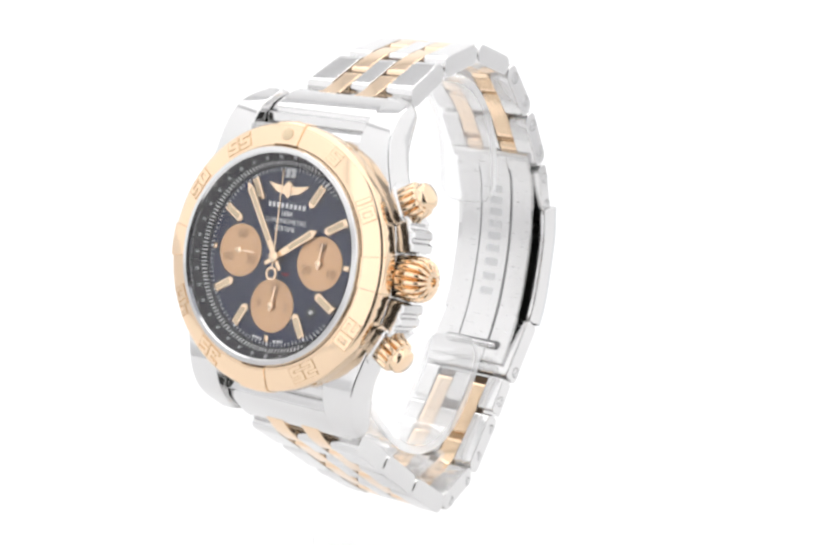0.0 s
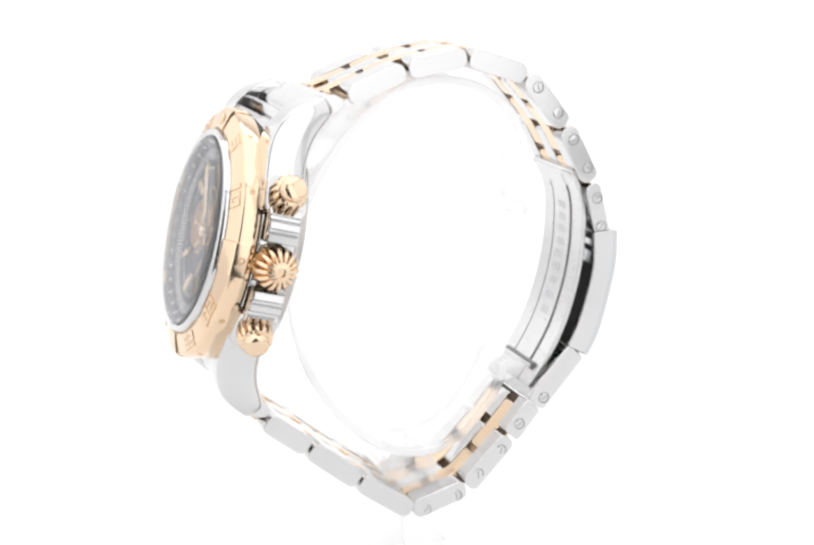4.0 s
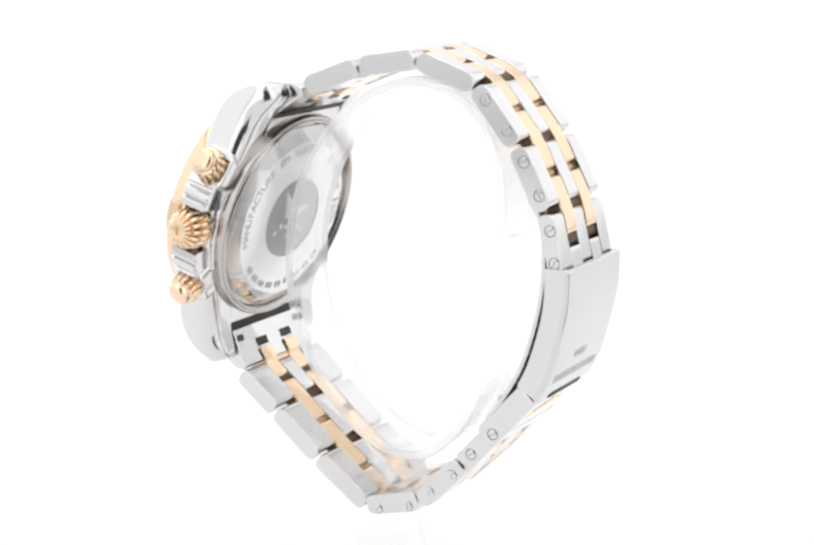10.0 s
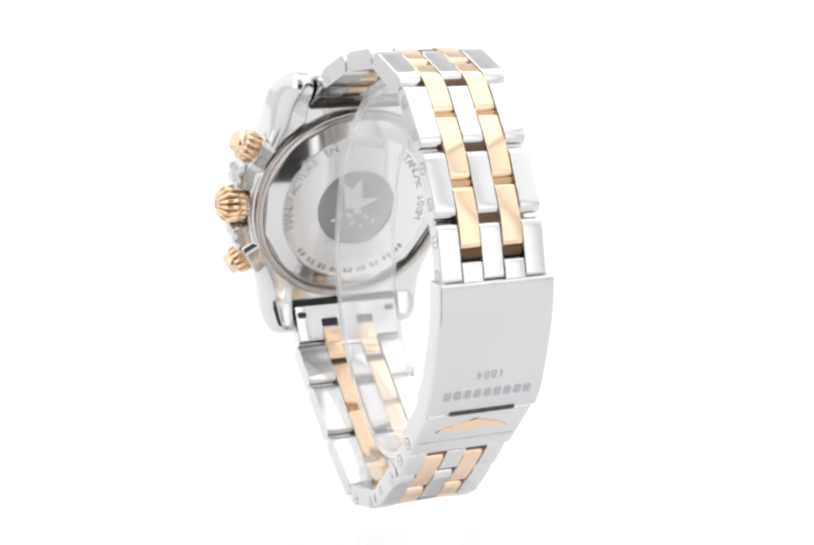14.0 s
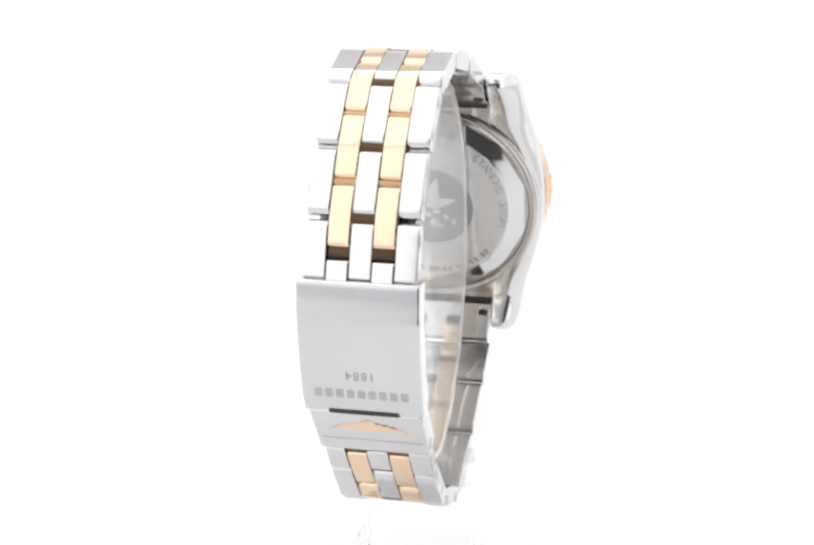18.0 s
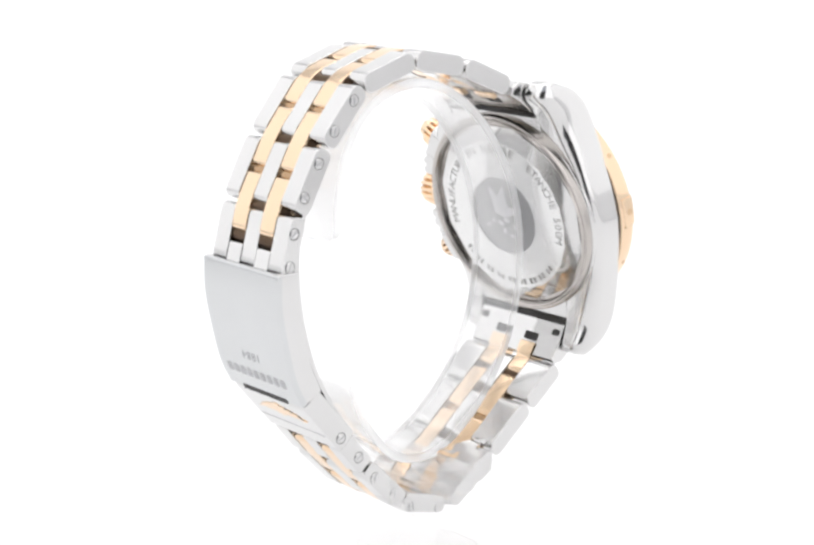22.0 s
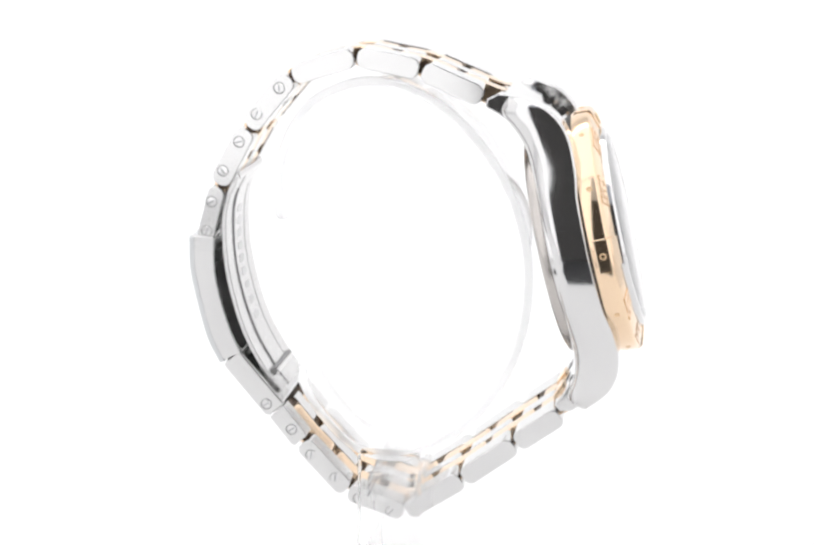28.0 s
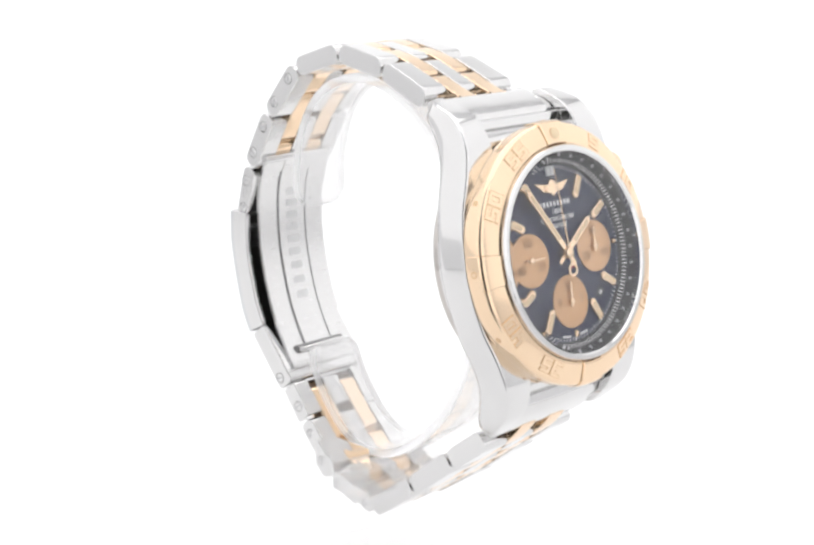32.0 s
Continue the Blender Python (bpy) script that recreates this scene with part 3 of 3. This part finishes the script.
def screw(v, z, side, u, parent):
    global SCREW
    m = BASE @ Matrix.Translation((side * u, v, z)) @ pose(0, 0, 0, 0, 90 * side, 0) @ pose(0, 0, 0, 0, 0, 20 + 37 * v)
    if SCREW is None:
        bm = turned([(0.0, -0.8), (0.92, -0.8), (0.92, 0.02), (0.8, 0.12), (0.0, 0.14)], 24)
        SCREW = part("screw", bm, STEEL, parent)
        ob = SCREW
        cut_slot(ob)
    else:
        ob = new("screw", SCREW.data)
        ob.parent = parent
    ob.matrix_basis = Matrix.Scale(MM, 4) @ m @ Matrix.Scale(1000, 4)
    bm = ring_tube([(0.92, -0.1), (0.92, 0.05), (1.08, 0.06), (1.08, -0.1)], 24)
    part("screw_rim", moved(bm, m), GROOVE, parent)
    return ob


def cut_slot(ob):
    bm = bmesh.new()
    bm.from_mesh(ob.data)
    bmesh.ops.create_cube(bm, size=0.001, matrix=Matrix.Translation((0, 0, 0.00013)) @ Matrix.Diagonal((0.24, 1.35, 0.08, 1)))
    for f in bm.faces[-6:]:
        f.material_index = 1
    bm.to_mesh(ob.data)
    bm.free()
    ob.data.materials.append(ETCHED)


def steel_row(a, b, screws=(), thick=THICK, end=0.42, gap=0.42):
    """One row of the bracelet: two outer links and a centre link."""
    ws = [half_width(*a), half_width(*b)]
    w = (ws[0] + ws[1]) / 2
    for k, name in ((-1, "outer_link"), (0, "centre_link"), (1, "outer_link")):
        t = thick if k else thick - 0.3
        line = between(a, b, 0.28 if k else gap)
        if k:
            bm = prism(ribbon(line, t, end), COL * 1.5 + 0.03, w, 0.2)
            # the outer side runs along the taper
            p, d = Vector(a), Vector(b) - Vector(a)
            for vert in bm.verts:
                if vert.co.x > COL * 1.5 + 1:
                    vert.co.x += ws[0] - w + (ws[1] - ws[0]) * max(0, min(1, (Vector((vert.co.y, vert.co.z)) - p).dot(d) / d.length_squared))
                vert.co.x *= k
        else:
            bm = prism(ribbon(line, t, end), 0.03 - COL / 2, COL / 2 - 0.03, 0.2)
        ob = part(name, moved(bm, BASE), LINK, watch, "polished steel bracelet link")
        if k:
            for v, z in screws:
                screw(v, z, k, half_width(v, z) - 0.03, ob)


def long_inside(poly, line, more):
    """Lengthens the wrist side of a link's outline, so that the joints close up inside the bracelet."""
    a, b = Vector(line[0]), Vector(line[-1])
    d, c, mid_wrist = (b - a).normalized(), (a + b) / 2, Vector((0, -64))
    n = Vector((-d.y, d.x))
    n = n if n.dot(mid_wrist - c) > 0 else -n
    out = []
    for p in poly:
        q = Vector(p) - c
        side = max(-1.0, min(1.0, q.dot(d) / ((b - a).length / 2)))
        k = max(0.0, min(1.0, q.dot(n) / 1.2 + 0.3))
        out.append(Vector(p) + d * (more * k * side * abs(side)))
    return out


def gold_row(a, g, b, thick=THICK - 0.35, trim=(0.3, 0.3)):
    """Two rose gold links that bridge the joint g between two steel rows."""
    col = COL
    p, q = Vector(a), Vector(b)
    p, q = p + (Vector(g) - p).normalized() * trim[0], q + (Vector(g) - q).normalized() * trim[1]
    line = smooth_line([p, mid(mid(p, q), g, 0.8), q], 4)
    for k in (-1, 1):
        bm = prism(long_inside(ribbon(line, thick, 0.3), line, 0.15), k * col - col / 2 + 0.04, k * col + col / 2 - 0.04, 0.25)
        part("gold_link", moved(bm, BASE), GOLD, watch, "polished rose gold bracelet link")


A_SCREWS = [(21.5, -28.8), (25.7, -33.6), (29.05, -38.7), (32.15, -44.1), (34.4, -49.9), (35.4, -55.4)]
B_SCREWS = [(24.55, -87.9), (19.9, -92.8), (16.15, -97.6), (11.5, -101.8), (7.0, -105.5), (0.7, -107.3)]
for i in range(6):
    steel_row(UPPER[i], UPPER[i + 1], A_SCREWS[(i - 3) * 2:(i - 3) * 2 + 2] if i >= 3 else (), thick=THICK if i < 5 else 3.1)
for i in range(6):
    steel_row(LOWER[i], LOWER[i + 1], (B_SCREWS[1:2], B_SCREWS[2:4], B_SCREWS[4:6], (), (), ())[i], end=0.36 if i else 0.15, gap=0.8)
END_T = [tuple((HEAD @ Vector((0, 25.0, -10.4)) - Vector((0, 0, FLOOR)))[1:]), UPPER[0]]
END_B = [tuple((HEAD @ Vector((0, -25.0, -10.4)) - Vector((0, 0, FLOOR)))[1:]), LOWER[-1]]
chain = [END_T[0]] + UPPER
GAPS = (0.3, 0.25, 0.25, 0.25, 0.3, 0.5, 0.62)
for i in range(1, 7):
    gold_row(mid(chain[i - 1], chain[i]) if i > 1 else mid(chain[0], chain[1], 0.45), chain[i], mid(chain[i], chain[i + 1]), trim=GAPS[i - 1:i + 1])
chain = LOWER + [END_B[0]]
for i in range(1, 7):
    gold_row(mid(chain[i - 1], chain[i], 0.5 if i > 1 else 0.2), chain[i], mid(chain[i], chain[i + 1]) if i < 6 else mid(chain[6], chain[7], 0.62), trim=(0.55, 0.55 if i < 6 else 0.0))
# Pins in the joints, coloured darker to stand for the shade there.
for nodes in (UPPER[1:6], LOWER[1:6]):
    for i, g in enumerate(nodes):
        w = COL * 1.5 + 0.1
        part("link_pin", moved(prism(rounded(2.3, 2.3, 1.1, 3, *g), -w, w, 0.2), BASE), PIN_SHADE, watch, "steel pin coloured dark for the shade inside the bracelet joint")
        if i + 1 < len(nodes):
            part("link_pin", moved(prism(rounded(2.2, 2.2, 1.05, 5, *mid(g, nodes[i + 1])), -w, w, 0.2), BASE), GOLD_PIN, watch, "gold pin between two gold links, its colour darkened for shade")
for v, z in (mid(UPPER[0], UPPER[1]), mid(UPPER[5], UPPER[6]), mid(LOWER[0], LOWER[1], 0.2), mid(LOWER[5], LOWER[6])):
    part("link_pin", moved(prism(rounded(2.5, 2.5, 1.2, 3, v, z), -5.6, 5.6, 0.2), BASE), PIN_SHADE, watch, "steel pin coloured dark for the shade inside the bracelet joint")
for s in (1, -1):
    prof = [(22.3, -12.0), (22.3, -7.3), (22.7, -6.9), (24.0, -6.9), (24.3, -7.25), (24.4, -7.9), (24.9, -8.0), (25.9, -8.6), (27.0, -10.2), (28.6, -12.6), (29.3, -14.4), (28.9, -16.4), (27.6, -17.0), (25.8, -15.0)]
    # u across, then the outline in the dial's side plane
    bm = prism([(s * y, z) for y, z in prof], -11.1, 11.1, 0.3)
    end_link = part("end_link", moved(bm, HEAD), STEEL, watch, "polished steel end link between the lugs")
    bm = prism([(s * 21.2, -11.25), (s * 22.35, -11.25), (s * 22.35, -11.6), (s * 21.2, -11.6)], -11.0, 11.0, 0.05)
    part("seam", moved(bm, HEAD), DARK, end_link, "dark seam between end link and case")

for k in (-1, 1):
    # steel tongues that carry the last gold links into the clasp
    col = COL
    bm = prism(ribbon(between(mid(UPPER[5], UPPER[6], 0.62), UPPER[6], 0.0), 3.0, 0.2), k * col - col / 2 + 0.04, k * col + col / 2 - 0.04, 0.25)
    part("clasp_tongue", moved(bm, BASE), STEEL, watch, "steel tongue between clasp and last gold link")

for s in (1, -1):
    # Thin dark plates stand for the shade inside the spring bar slots.
    for x in (-9.6, 9.6):
        bm = prism(rounded(1.9, 1.3, 0.5, 3), -0.15, 0.04, 0.03, "z")
        part("lug_slot", moved(bm, HEAD @ Matrix.Translation((x, s * 23.6, -13.2)) @ pose(0, 0, 0, 180 - s * 41, 0, 0)), DARK, watch, "dark spring bar slot")

    for k in (-1, 1):
        bm = prism(ribbon([(s * 25.95, -15.3), (s * 26.7, -16.2), (s * 27.6, -17.1), (s * 28.5, -17.3)], 0.9, 0.3), k * COL - COL / 2 + 0.1, k * COL + COL / 2 - 0.1, 0.2)
        part("gold_root", moved(bm, HEAD), GOLD, watch, "rose gold root of the first bracelet link")
        # dark plate for the shaded recess at the root of each first gold link
        bm = prism(rounded(3.5, 1.7, 0.25, 3), -0.3, 0.06, 0.03, "z")
        part("link_recess", moved(bm, HEAD @ Matrix.Translation((k * COL, s * 25.1, -14.4)) @ pose(0, 0, 0, 180 - s * 41, 0, 0)), DARK, watch, "dark recess at the root of a gold link")

# ---- clasp ----
COVER = smooth_line([(38.0, -56.2), (38.0, -62.0), (37.0, -67.7), (35.0, -75.4), (32.7, -80.1)], 5)
FLANK = smooth_line([(36.1, -56.2), (36.2, -61.8), (35.4, -67.2), (33.4, -74.3), (31.2, -79.1)], 5)
W = 10.35
cover = part("clasp_cover", moved(prism(ribbon(COVER, 1.3, 0.3), -W, W, 0.35), BASE), COOL_STEEL, watch, "curved polished steel clasp cover")
# Dark strips under the cover stand for the shade inside the clasp.
part("clasp_shade", moved(prism([(36.9, -56.5), (37.45, -56.5), (37.45, -58.5), (36.9, -58.5)], -9.0, 9.0, 0.05), BASE), DARK, cover, "dark strip for the shade under the clasp cover's edge")
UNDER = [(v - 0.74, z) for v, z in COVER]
part("clasp_shade", moved(prism(ribbon(UNDER[7:], 0.12, 0.2), 1.5 - W, W - 1.5, 0.03), BASE), DARK, cover, "dark strip for the shade inside the clasp")
for k in (2, 4):
    # dark strips for the shade in the gaps beside the end of the bracelet
    part("clasp_gap_strip", moved(prism(ribbon(between(UNDER[k], mid(UNDER[k], UNDER[k + 1], 0.95), 0.0), 0.12, 0.2), 1.5 - W, W - 1.5, 0.03), BASE), DARK, cover)
for s in (-1, 1):
    a, b = sorted((s * (W - 0.05), s * (W - 1.4)))
    part("clasp_flank", moved(prism(ribbon(FLANK, 4.6, 0.1), a, b, 0.25), BASE), STEEL, cover, "brushed steel flank of the clasp")


def on_line(line, k, off):
    """A pose on a line of the side plane: local z points out, local y along the line downwards."""
    i = min(int(k * (len(line) - 1)), len(line) - 2)
    p = Vector(line[i]).lerp(Vector(line[i + 1]), k * (len(line) - 1) - i)
    d = (Vector(line[i + 1]) - Vector(line[i])).normalized()
    nrm = Vector((-d.y, d.x))
    if nrm.x < 0:
        nrm = -nrm
    p = p + nrm * off
    y = Vector((0, d.x, d.y))
    z = Vector((0, nrm.x, nrm.y))
    x = y.cross(z)
    return BASE @ Matrix(((x.x, y.x, z.x, 0), (x.y, y.y, z.y, p.x), (x.z, y.z, z.z, p.y), (0, 0, 0, 1)))


bars("word_bar", 9, 1.35, 1.75, 0.5, on_line(COVER, 0.78, 0.66), ETCHED, cover, 0.04)
letters("engraved_year", "1884", 2.3, on_line(COVER, 0.655, 0.66), ENGRAVED, cover, depth=0.03, spacing=1.15)
bm = prism(rounded(12.2, 1.0, 0.2, 2), -0.3, 0.3, 0.05, "z")
part("clasp_notch", moved(bm, on_line(COVER, 0.985, 0.45)), DARK, cover, "dark notch at the cover's edge")
LID = between((31.25, -79.2), (22.75, -89.15), 0.1)
lower = part("clasp_end", moved(prism(ribbon(LID, 4.4, 0.18), -9.9, 9.9, 0.4), BASE), STEEL, watch, "polished steel clasp end with a gold emblem")
HALF = [(0.7, -1.15), (1.3, -0.8), (2.2, -0.75), (2.5, -0.5), (3.6, -0.45), (3.9, -0.2), (5.0, 0.0), (5.3, 0.3), (6.8, 0.9), (4.6, 0.65), (3.2, 0.75), (1.6, 0.7), (1.0, 1.1), (0.4, 1.0)]
EMB = [(0, -1.3)] + HALF + [(0, 1.35)] + [(-x, y) for x, y in HALF[::-1]]
part("emblem", moved(prism([(x, y * 1.5) for x, y in EMB], -0.1, 0.16, 0.05, "z"), on_line(LID, 0.3, 2.2)), GOLD, lower, "gold winged emblem")
part("clasp_seam", moved(prism(rounded(18.0, 0.25, 0.1, 2), -0.1, 0.03, 0.02, "z"), on_line(LID, 0.66, 2.2)), ENGRAVED, lower)
for s in (-1, 1):
    screw(24.55, -87.9, s, 9.9, lower)

BLADE = smooth_line([(29.6, -45.2), (31.9, -50.5), (32.3, -58.0), (31.3, -66.0), (28.6, -75.0), (24.6, -82.4), (22.0, -86.0)], 5)
RAIL = smooth_line([(29.9, -45.3), (32.15, -50.5), (32.55, -58.0), (31.55, -66.0), (28.85, -75.1), (24.85, -82.5), (22.25, -86.1)], 5)
blade = part("folding_blade", moved(prism(ribbon(BLADE, 0.8, 0.4), -3.4, 3.4, 0.2), BASE), BRUSHED, watch, "inner folding blade of the clasp with engraved bars")
rail = part("folding_frame", moved(prism(ribbon(RAIL, 0.9, 0.4), -8.2, 8.2, 0.2), BASE), BRUSHED, watch, "outer folding frame of the clasp")
part("hinge_bar", moved(prism(rounded(1.3, 1.1, 0.3, 3, 23.8, -82.8), -5.7, 5.7, 0.2), BASE), STEEL, blade, "steel hinge bar")
part("hinge_slot", moved(prism(rounded(1.05, 1.5, 0.3, 3, 24.0, -82.72), -5.95, 5.95, 0.1), BASE), GROOVE, blade, "dark slot round the hinge bar")
part("hinge_tube", moved(prism(rounded(1.8, 1.8, 0.85, 4, 30.2, -45.3), -8.4, 8.4, 0.2), BASE), STEEL, rail, "steel hinge tube")
for i in range(9):
    m = on_line(BLADE, 0.22 + 0.052 * i, -0.42) @ pose(0, 0, 0, 0, 180, 0) @ pose(0, 0, 0, 0, 0, 90)
    bars("word_bar", 1, 1.5, 2.9, 0, m, ETCH_PALE, blade, 0.03)
for u in (-3.5, 3.5):
    # dark seams beside the inner blade
    part("blade_seam", moved(prism(ribbon(BLADE[3:-5], 0.86, 0.3), u - 0.09, u + 0.09, 0.03), BASE), GROOVE, rail)

# ---- the clear stand ----
stand = tagged(new("watch_stand"), "clear acrylic ring stand that carries the watch", "stand")
stand.rotation_mode = "QUATERNION"
RING = smooth_line([(22.3, -54), (22.6, -46), (20.5, -37.5), (15, -30.5), (6, -27.4), (-3, -29.2), (-12, -35.5), (-19.3, -45.5), (-22.9, -56), (-23.4, -67), (-21, -78),
                    (-15.5, -87.5), (-8, -94.5), (0, -97.8), (8, -96.5), (14, -91), (17.8, -85), (18.8, -80.5)], 4)
def strap(line, thick, u0, u1, turn):
    """A strap along a line of the side plane, its ends rounded off with that radius."""
    bm, loops, line = bmesh.new(), [], [Vector(p) for p in line]
    run = [0.0]
    for a, b in zip(line, line[1:]):
        run.append(run[-1] + (b - a).length)
    spots = [turn * (1 - math.cos(radians(a))) for a in range(3, 91, 12)]
    spots = spots + [run[-1] * i / 60 for i in range(1, 60) if turn < run[-1] * i / 60 < run[-1] - turn] + [run[-1] - p for p in spots[::-1]]
    for d in spots:
        i = max(j for j in range(len(run) - 1) if run[j] <= d)
        p = line[i].lerp(line[i + 1], (d - run[i]) / (run[i + 1] - run[i]))
        t = (line[min(i + 2, len(line) - 1)] - line[max(i - 1, 0)]).normalized()
        n = Vector((-t.y, t.x)) * thick / 2
        e = min(d, run[-1] - d)
        cut = turn - math.sqrt(max(0, turn ** 2 - (turn - min(e, turn)) ** 2))
        a, b, c = u0 + cut, u1 - cut, 0.35
        loop = []
        for u, k in ((a + c, 1), (b - c, 1), (b, 0.7), (b, -0.7), (b - c, -1), (a + c, -1), (a, -0.7), (a, 0.7)):
            q = p + n * k
            loop.append((u, q.x, q.y))
        loops.append(loop)
    return rings(bm, loops)


def bright_sides(ob):
    """Pale edges on the two sides of a strap or block, imitating caught light."""
    ob.data.materials.append(BRIGHT_EDGE)
    for f in ob.data.polygons:
        f.material_index = int(abs(f.normal.x) > 0.55)


bright_sides(part("ring", moved(strap(RING, 1.7, -7.3, 5.2, 4.0), BASE), ACRYLIC, stand, "clear acrylic ring with pale edges, open at one side"))
SIDE = [(4.0, -98.9), (4.3, -99.2), (4.3, -100.4), (4.05, -100.6), (4.45, -100.8), (4.45, -102.1), (4.2, -102.3), (4.4, -102.5), (4.4, -103.5), (4.0, -103.9)]
part("saddle", moved(prism(SIDE[::-1] + [(-v, z) for v, z in SIDE], -14.4, 6.5, 0.2), BASE), SADDLE, stand, "clear acrylic saddle block with stepped sides")
part("post", moved(prism(rounded(11.2, 36.5, 0.8, 3, 0.0, -111.6), -18.0, -14.5, 0.4), BASE), BLOCK, stand, "clear acrylic post")
part("foot", moved(prism(rounded(11.2, 15.4, 0.8, 3, 0.0, -122.2), -14.4, 8.0, 0.4), BASE), BLOCK, stand, "clear acrylic foot block")


def motions():
    """The stand and the watch turn together at an even pace."""
    rows = [(0.5 * i, pose(0, 0, 0, 0, 0, -34.6 - 8.738 * 0.5 * i)) for i in range(65)]
    walk(watch, rows)
    walk(stand, rows)


motions()
